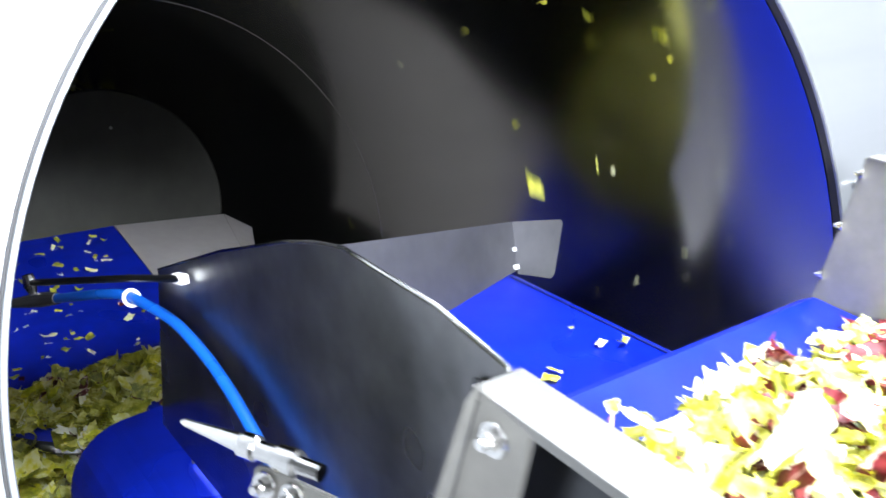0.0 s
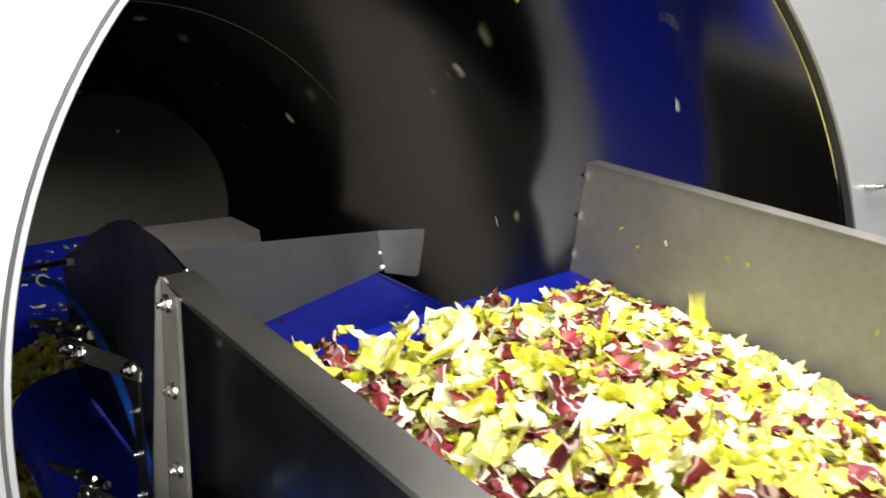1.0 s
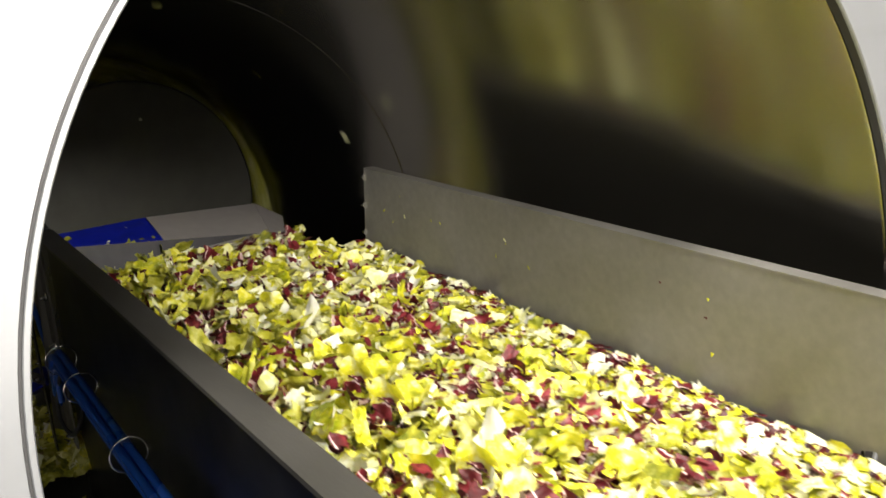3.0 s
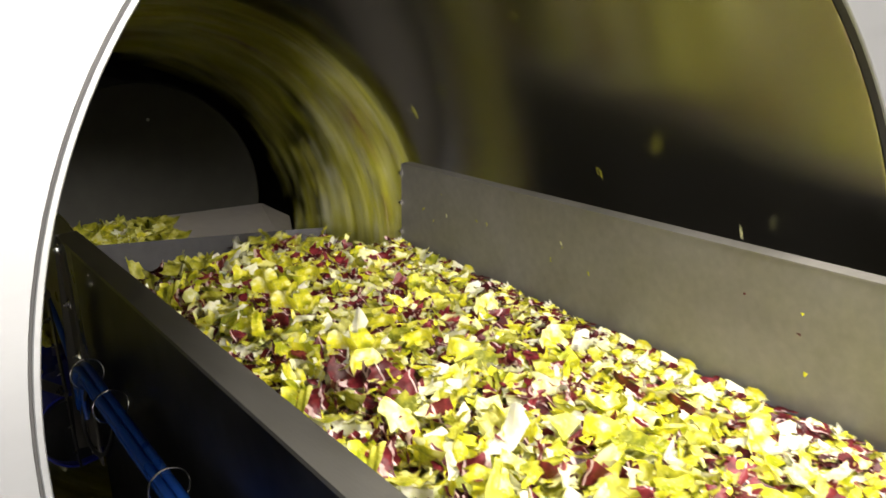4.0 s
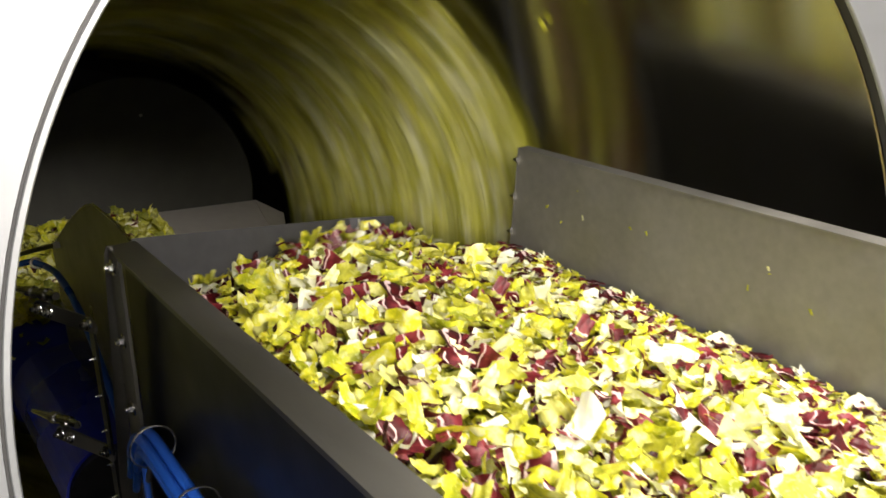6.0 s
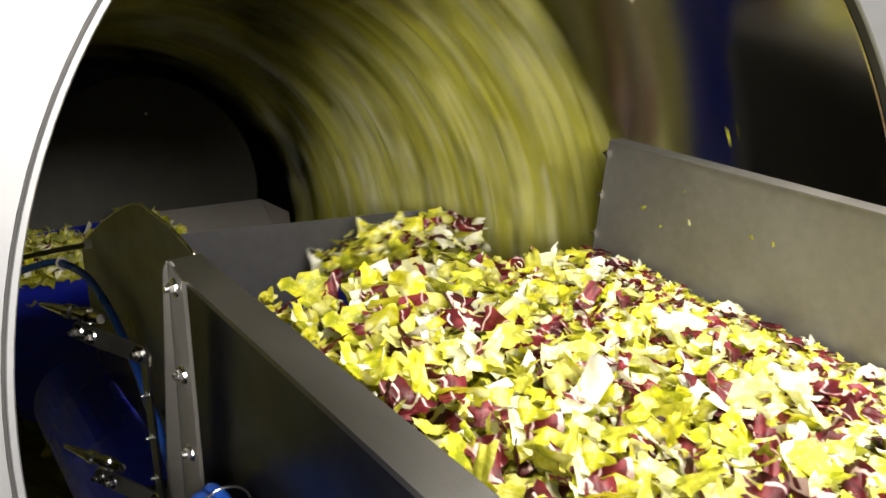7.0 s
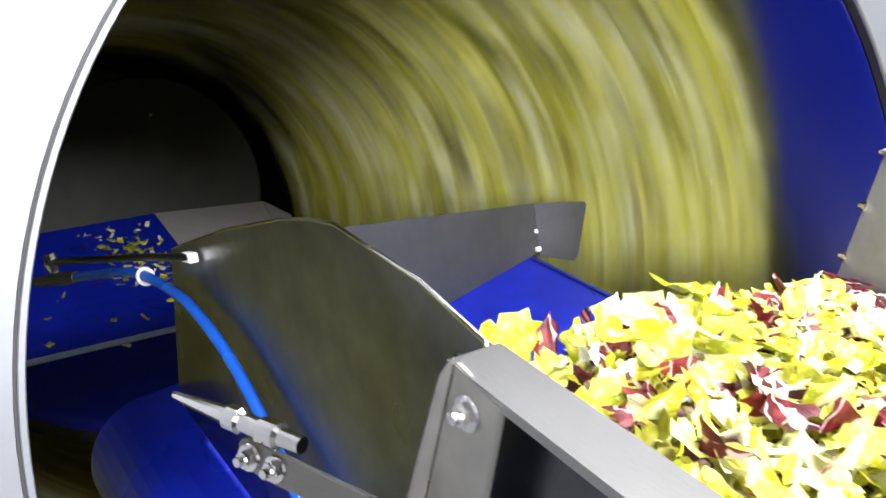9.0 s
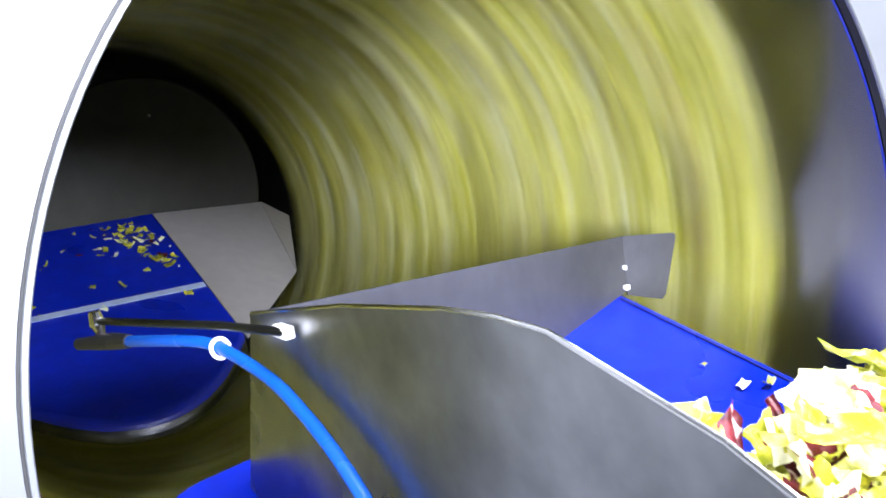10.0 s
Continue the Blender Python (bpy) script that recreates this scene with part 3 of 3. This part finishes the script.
def add_leaf(bm, at, turn, size, mat, rng, n=5, flat=1.0):
    """One cut leaf piece: a folded sheet with straight cut sides and a torn, toothed outline."""
    curl, twist = flat * rng.uniform(-11, 11), flat * rng.uniform(-8, 8)
    ph, ph2, ruff = rng.uniform(0, 6.3), rng.uniform(0, 6.3), rng.uniform(0.01, 0.06)
    shred = rng.random()
    slim = rng.uniform(0.42, 0.85) if mat == 2 else rng.uniform(0.26, 0.5) if shred < 0.18 else rng.uniform(0.5, 1.0)
    long_, wide = size * (1.15 if slim < 0.5 else 1.0), size * slim
    corner = [(sx * rng.uniform(0.5, 1.2), sy * rng.uniform(0.3, 1.2)) for sx, sy in ((-1, -1), (1, -1), (1, 1), (-1, 1))]
    bulge = [rng.uniform(-0.15, 0.16) for _ in range(4)]
    frill = rng.choice((0.04, 0.10, 0.24))
    fold, fold_at = flat * rng.choice((0.0, 0.0, 0.35, -0.35, 0.7)), rng.uniform(-0.4, 0.4)
    lean = rng.uniform(-0.6, 0.6)
    vs = []
    for i in range(n):
        for j in range(n):
            u, v = 2 * i / (n - 1) - 1, 2 * j / (n - 1) - 1
            w = ((1 - u) * (1 - v) / 4, (1 + u) * (1 - v) / 4, (1 + u) * (1 + v) / 4, (1 - u) * (1 + v) / 4)
            x = sum(q * c[0] for q, c in zip(w, corner))
            y = sum(q * c[1] for q, c in zip(w, corner))
            y += v * (bulge[0] if v < 0 else bulge[1]) * (1 - u * u)
            x += u * (bulge[2] if u < 0 else bulge[3]) * (1 - v * v)
            rim = max(abs(u), abs(v)) > 0.99
            q = frill if rim else 0.04
            x = (x + rng.uniform(-q, q)) * 0.5 * long_
            y = (y + rng.uniform(-q, q)) * 0.5 * wide
            bend = 0.16 * size * abs(v) * u if mat == 2 else ruff * size * (math.sin(ph + 4.5 * u + 2 * v) + math.sin(ph2 + 5 * v - 1.5 * u)) * (0.4 + 0.6 * max(abs(u), abs(v)))
            z = curl * x * x + twist * x * y + bend + rng.uniform(-0.02, 0.02) * size + fold * abs(x + lean * y - fold_at * long_ * 0.5)
            vs.append(bm.verts.new(at + turn @ Vector((x, y, z))))
    for i in range(n - 1):
        for j in range(n - 1):
            f = bm.faces.new((vs[i * n + j], vs[(i + 1) * n + j], vs[(i + 1) * n + j + 1], vs[i * n + j + 1]))
            f.material_index, f.smooth = mat, True


def pick(rng, weights=(0.43, 0.16, 0.23, 0.18)):
    r = rng.random()
    for k, w in enumerate(weights):
        r -= w
        if r < 0:
            return k
    return 0


CELL_X, CELL_Y = 0.126, 0.10


def heap_mesh(height, seed, count=88, lo=-0.58, hi=0.58, weights=(0.38, 0.20, 0.19, 0.23), wild=1.0):
    """A handful of loose leaves on a base of CELL_X by CELL_Y."""
    rng = random.Random(seed)
    bm = bmesh.new()
    # base leaves mostly dark green, so the gaps carry painted shade
    for k in range(99):
        at = Vector((min(max((k % 9 - 4 + rng.uniform(-0.4, 0.4)) / 8, lo), hi) * CELL_X, (k // 9 - 5 + rng.uniform(-0.4, 0.4)) / 10 * CELL_Y, 0.003 + rng.uniform(0, 0.005)))
        add_leaf(bm, at, Matrix.Rotation(rng.uniform(0, 6.28), 3, "Z") @ Matrix.Rotation(rng.gauss(0, 0.12), 3, "X"), rng.uniform(0.042, 0.056), pick(rng, (0.08, 0.74, 0.04, 0.14) if count > 60 else (0.15, 0.80, 0.03, 0.02)), rng, 4, 0.15)
    for k in range(count):
        h = height * (k + 1) / count
        at = Vector((rng.uniform(lo, hi) * CELL_X, rng.uniform(-0.56, 0.56) * CELL_Y, 0.004 + h + rng.uniform(0, 0.008)))
        tilt = rng.gauss(0, 0.8 * wild)
        turn = Matrix.Rotation(rng.uniform(0, 6.28), 3, "Z") @ Matrix.Rotation(tilt, 3, "X") @ Matrix.Rotation(rng.gauss(0, 0.4 * wild), 3, "Y")
        m = pick(rng, weights)
        add_leaf(bm, at, turn, (0.030 if m == 3 else 0.022) + (0.034 if m == 3 else 0.046) * min(wild, 1) ** 0.5 * rng.random() ** 1.3, m, rng, 7, min(1, 0.2 + 0.8 * wild))
    for v in bm.verts:
        if lo > -0.55:
            v.co.x = max(v.co.x, -0.060 + 0.004 * rng.random())
        if hi < 0.55:
            v.co.x = min(v.co.x, 0.058 - 0.004 * rng.random())
    me = bpy.data.meshes.new("salad_portion")
    bm.to_mesh(me)
    bm.free()
    for q in LEAVES:
        me.materials.append(q)
    return me


PROFILE = ((0.040, -0.46, 0.58, 0.7), (0.062, -0.58, 0.58, 1.0), (0.066, -0.58, 0.58, 1.0), (0.042, -0.58, 0.58, 0.9), (0.026, -0.58, 0.58, 0.8), (0.007, -0.58, 0.46, 0.4))
HEAPS = {c: [heap_mesh(h, 100 * c + k, 76, lo, hi, wild=wild) for k in range(6)] for c, (h, lo, hi, wild) in enumerate(PROFILE)}
LOW = [heap_mesh(0.008, 700 + k, 34, weights=(0.24, 0.60, 0.12, 0.04)) for k in range(5)]
COLUMNS = [-0.203 + CELL_X * (c + 0.5) for c in range(6)]
ROWS = 43

portions = []
for r in range(ROWS):
    for c in range(6):
        rng = random.Random(r * 7 + c)
        ob = tagged(new("salad_portion", HEAPS[c][rng.randrange(6)]), "loose heap of cut lettuce and red radicchio leaves", "salad", "salad on the feed belt", "stuff")
        portions.append((ob, c, r, rng.uniform(-0.012, 0.012) if 0 < c < 5 else 0.0, rng.choice((0, 180)) if 0 < c < 5 else 0))


def wall_layer(seed, width, count, weights):
    """A band of leaves pressed against the drum wall, its axis the local y."""
    rng = random.Random(seed)
    bm = bmesh.new()
    for k in range(count):
        a = rng.uniform(0, 2 * math.pi)
        y = rng.uniform(0, width)
        if math.sin(3 * a + seed) + 0.6 * math.sin(7 * a + 2 * seed + 8 * y) + 0.5 * math.sin(12 * a - 25 * y) > 1.0:
            continue
        r = BORE - 0.006 - rng.random() ** 2 * (0.028 + 0.022 * math.sin(9 * a + 14 * y + seed))
        at = Vector((r * math.cos(a), y, r * math.sin(a)))
        inward = Matrix.Rotation(-a, 3, "Y") @ Matrix.Rotation(radians(90), 3, "Y")
        turn = inward @ Matrix.Rotation(rng.uniform(0, 6.28), 3, "Z") @ Matrix.Rotation(rng.gauss(0, 0.3), 3, "X")
        add_leaf(bm, at, turn, rng.uniform(0.045, 0.085), pick(rng, weights), rng, 3)
    me = bpy.data.meshes.new("salad_layer")
    bm.to_mesh(me)
    bm.free()
    for q in LEAVES:
        me.materials.append(q)
    return me


BAND = 0.27
bands = []
for k in range(8):
    ob = tagged(new("salad_layer", wall_layer(31 + k, BAND, 2600 if k < 7 else 1000, (0.42, 0.39, 0.16, 0.03))), "cut lettuce leaves flung against the spinning drum wall", "salad", "salad layers in the drum", "stuff")
    bands.append((ob, 0.265 + 0.244 * k))


CH_SPEED = 0.15
OUT_TILT = math.degrees(math.atan(CH_SL))


def out_place(x, y):
    """A place on the outfeed belt; below its lip the way comes up from the drum's floor."""
    lip = chute_lip(x) + 0.03
    if y >= lip:
        over = max(y - 1.90, 0)
        return pose(x, min(y, 2.3), chute_z(min(y, 1.95)) + 0.002 - min(1.6 * over, 0.35), OUT_TILT)
    return pose(x, lip - (lip - y) * 0.5, max(chute_z(lip) - (lip - y) * 0.9, 0.0), OUT_TILT + 10)


def joint_place(y):
    """The belt's joint: up on the carrying side, before that on the return side."""
    if y > 1.28:
        return pose(0, y, chute_z(y) + 0.0005, OUT_TILT)
    back = 1.28 + 0.5 * (1.28 - y)
    return pose(0, back, chute_z(back) - 0.05 * min(1, (1.28 - y) / 0.05), OUT_TILT)


outfeed_load = []
for r in range(7):
    for c in range(4):
        rng = random.Random(900 + r * 5 + c)
        ob = tagged(new("salad_portion", LOW[rng.randrange(5)]), "cut lettuce carried off on the blue outfeed belt", "salad", "salad on the outfeed belt", "stuff")
        outfeed_load.append((ob, -0.235 + CELL_X * c, 1.26 - r * 0.095 + rng.uniform(-0.02, 0.02)))
rng = random.Random(5)
for k in range(235):
    bm = bmesh.new()
    add_leaf(bm, Vector((0, 0, 0)), Matrix.Rotation(rng.uniform(0, 6.28), 3, "Z") @ Matrix.Rotation(rng.gauss(0, 0.15), 3, "X"), rng.uniform(0.010, 0.032) if k < 135 or k >= 200 else rng.uniform(0.016, 0.036), pick(rng, (0.25, 0.3, 0.4, 0.05) if k < 135 else (0.36, 0.42, 0.16, 0.06)), rng, 4)
    ob = tagged(part("leaf_scrap", bm, LEAVES), "small scrap of cut lettuce on the blue outfeed belt", "leaf scrap", "leaf scraps")
    if k < 100:
        x, y = rng.uniform(-0.28, 0.18), rng.uniform(1.15, 2.0)
    elif k >= 135 and k < 200:
        y = 0.15 + 0.30 * rng.random() ** 0.7
        x = 0.175 - (0.03 + (y - 0.15) * 0.55) * rng.random()
    elif k < 135:
        x, y = rng.uniform(-0.02, 0.19) - 0.02 * rng.random(), 0.64 - 0.42 * rng.random() ** 1.5
    else:
        x, y = rng.uniform(-0.28, 0.18), rng.uniform(0.0, 0.6)
    outfeed_load.append((ob, x, y))

# scraps that ride on the conveyor's plates and its cross belt
riders = []
rng = random.Random(41)
for k in range(46):
    bm = bmesh.new()
    add_leaf(bm, Vector((0, 0, 0)), Matrix.Rotation(rng.uniform(0, 6.28), 3, "Z"), rng.uniform(0.004, 0.010) if k < 14 else rng.uniform(0.008, 0.026), pick(rng, (0.3, 0.42, 0.18, 0.1)), rng, 4)
    if k < 14:
        y = rng.uniform(-1.1, -0.15)
        m = pose(0.5535, y, feed_z(y) + rng.uniform(0.07, 0.18), 0, -90, 0)
        tag = "tiny lettuce scrap stuck to the steel side wall"
    else:
        x, y = rng.uniform(-0.1, 0.42), 0.02 + 0.34 * rng.random() ** 2.5
        m = pose(x, y, cross_z(y) + 0.006, 14.8)
        tag = "lettuce scrap lying on the blue cross belt"
    riders.append((tagged(part("leaf_scrap", bm, LEAVES), tag, "leaf scrap", "leaf scraps"), m))

# ---- flakes in the air ----
flakes = []
rng = random.Random(77)
for k in range(56):
    bm = bmesh.new()
    add_leaf(bm, Vector((0, 0, 0)), Matrix.Identity(3), rng.uniform(0.007, 0.020), rng.choice((0, 0, 1, 2, 2)), rng)
    ob = tagged(part("flying_leaf", bm, LEAVES), "lettuce scrap tumbling through the air in the drum", "leaf scrap", "flying leaf scraps")
    flakes.append((ob, rng.uniform(0.45, 1.9), rng.uniform(0.54, 0.61), rng.uniform(0, 360), rng.uniform(150, 330), rng.uniform(100, 500)) if k < 36 else (ob, rng.uniform(0.15, 0.8), rng.uniform(0.50, 0.60), rng.uniform(-60, 80), -rng.uniform(110, 190), rng.uniform(100, 400)))

# leaves that drop off the drum's crown before it spins up
droppers = []
rng = random.Random(23)
for k in range(26):
    bm = bmesh.new()
    add_leaf(bm, Vector((0, 0, 0)), Matrix.Identity(3), rng.uniform(0.018, 0.045) if k % 3 else rng.uniform(0.008, 0.016), rng.choice((0, 0, 1, 2)), rng, 6)
    ob = tagged(part("falling_leaf", bm, LEAVES), "cut lettuce leaf dropping off the drum wall", "leaf scrap", "flying leaf scraps")
    droppers.append((ob, -0.45 + 0.075 * k + rng.uniform(-0.08, 0.08), rng.uniform(0.50, 0.57), rng.uniform(0.14, 0.5), rng.uniform(100, 500)))

# ---- room ----
FLOOR_Z, CEIL_Z = -1.05, 2.05
tagged(part("floor", box(-4, 4, -6, 4, FLOOR_Z - 0.1, FLOOR_Z), CONCRETE), "grey screed factory floor", "floor", "", "structure")
tagged(part("ceiling", box(-4, 4, -6, 4, CEIL_Z, CEIL_Z + 0.1), WALL_WHITE), "grey factory ceiling", "ceiling", "", "structure")
for nm, b in (("wall_north", (-4, 4, 4, 4.1)), ("wall_south", (-4, 4, -6.1, -6)), ("wall_west", (-4.1, -4, -6.1, 4.1)), ("wall_east", (4, 4.1, -6.1, 4.1))):
    tagged(part(nm, box(*b, FLOOR_Z, CEIL_Z), WALL_WHITE), "grey insulated wall panel", "wall", "", "structure")

# ---- what moves ----


def spline(table, t):
    """Smooth value between the rows of a table of (t, value, ...)."""
    n = len(table)
    i = max(k for k in range(n - 1) if table[k][0] <= t or k == 0)
    t0, t1 = table[i][0], table[i + 1][0]
    u = (t - t0) / (t1 - t0)
    out = []
    for j in range(1, len(table[0])):
        p0, p1 = table[i][j], table[i + 1][j]
        m0 = (table[i + 1][j] - table[i - 1][j]) / (table[i + 1][0] - table[i - 1][0]) if i else (p1 - p0) / (t1 - t0)
        m1 = (table[i + 2][j] - table[i][j]) / (table[i + 2][0] - table[i][0]) if i + 2 < n else (p1 - p0) / (t1 - t0)
        h = t1 - t0
        out.append((2 * u ** 3 - 3 * u * u + 1) * p0 + (u ** 3 - 2 * u * u + u) * h * m0 + (3 * u * u - 2 * u ** 3) * p1 + (u ** 3 - u * u) * h * m1)
    return out


SPIN = [(0.0, 0.0), (1.0, 0.0), (1.8, 60.0), (2.6, 520.0), (3.4, 1400.0), (5.0, 1750.0), (8.0, 2300.0), (9.0, 3400.0), (10.0, 4000.0)]
FRONT = [(0.0, 2.870), (2.6, 2.870), (2.9, 2.661), (3.3, 1.942), (3.8, 1.514), (4.5, 1.300), (5.5, 0.996), (6.8, 0.681), (7.5, 0.524), (8.5, 0.350), (9.0, 0.293), (10.0, 0.265)]
BELT_ON, BELT_OFF, BELT_SPEED = 1.2, 6.42, 0.50


def carriage(t):
    y, z, tilt = spline(CARRIAGE, t)
    return pose(0, y, z, tilt)


def portion_place(c, r, t, jitter, half_turn):
    """Where a heap lies on the conveyor after the belt has run that far."""
    x = COLUMNS[c]
    row = -0.16 - r * CELL_Y
    start = row + 0.005 * ((r * 37 + c * 11) % 7 - 3)
    u = start + BELT_SPEED * min(max(t - BELT_ON, 0), BELT_OFF - BELT_ON)
    if row + BELT_SPEED * (BELT_OFF - BELT_ON) > -0.04:
        u = start + BELT_SPEED * max(t - BELT_ON, 0)
    if u < -0.02:
        y = NOSE_Y + u * 0.955
        return pose(x + jitter, y, feed_z(y), math.degrees(math.atan(SL)) if y > KNEE else 0) @ pose(0, 0, 0, 0, 0, half_turn)
    # over the nose on to the cross belt, then sideways off its end
    k = u + 0.02
    xx = x + max(0.0, k - 0.14) * 1.7
    reach = 0.225 + 0.33 * (min(xx, 0.45) + 0.2) + 0.012 * (r % 5 - 2)
    y = NOSE_Y + min(k * 1.05, reach)
    drop = min(1.0, k / 0.3)
    z = (feed_z(NOSE_Y) + 0.01) * (1 - drop) + (cross_z(y) + 0.03) * drop
    if xx > 0.45:
        over = xx - 0.45
        z -= min(3.2 * over * over + 0.3 * over, z - 0.02)
        xx = 0.45 + min(over, 0.09) - min(max(over - 0.25, 0), 0.22)
    return pose(xx + jitter, y, z, 14) @ pose(0, 0, 0, 0, 0, half_turn)


def settle(t):
    """How far the flung scraps have come to lie on the drum's wall."""
    return min(max((t - 3.0) / 2.5, 0), 1)


def drop_place(t0, x, y, tumble, t):
    """A leaf rides down the crown, lets go at t0 and falls to the drum's floor."""
    wall = math.sqrt(BORE ** 2 - (x + 0.025 - 0.122) ** 2)
    top, low = 0.476 + wall - 0.03, 0.476 - wall + 0.03
    fall = max(t - t0, 0)
    z = max(top - 0.35 * fall - 4.2 * fall * fall, low)
    spin = tumble * min(fall, 0.5)
    return pose(x, y, z, spin, 0.6 * spin, 0)


def motions():
    steps = [k * 0.2 for k in range(51)]
    walk(shuttle, [(t, carriage(t)) for t in steps])
    for ob, c, r, jitter, half_turn in portions:
        walk(ob, [(t, carriage(t) @ portion_place(c, r, t, jitter, half_turn)) for t in steps])
    for ob, m in riders:
        walk(ob, [(t, carriage(t) @ m) for t in steps])
    for ob, x, y in outfeed_load:
        walk(ob, [(t, out_place(x, y + CH_SPEED * t)) for t in steps])
    walk(joint, [(t, joint_place(0.04 + CH_SPEED * t)) for t in steps])
    angle, turns = 0.0, []
    for k in range(601):
        t = k / 60
        turns.append((t, angle))
        angle += np.interp(t, [q[0] for q in SPIN], [q[1] for q in SPIN]) / 60
    walk(drum, [(t, DRUM @ pose(0, 0, 0, 0, -a, 0)) for t, a in turns])
    for ob, stop in bands:
        walk(ob, [(t, DRUM @ pose(0, max(stop, spline(FRONT, t)[0]), 0, 0, -a, 0)) for t, a in turns])
    for ob, t0, x, y, tumble in droppers:
        walk(ob, [(k * 0.1, drop_place(t0, x, y, tumble, k * 0.1)) for k in range(101)])
    for ob, y, rad, a0, speed, tumble in flakes:
        walk(ob, [(t, DRUM @ pose(0, y + max(0.30 - y, 0) * settle(t), 0, 0, -(a0 + speed * t), 0) @ pose(rad + (BORE - 0.011 - rad) * settle(t), 0, 0, tumble * t * 0.3, tumble * t * 0.5, 0)) for t in [k * 0.1 for k in range(101)]])


motions()
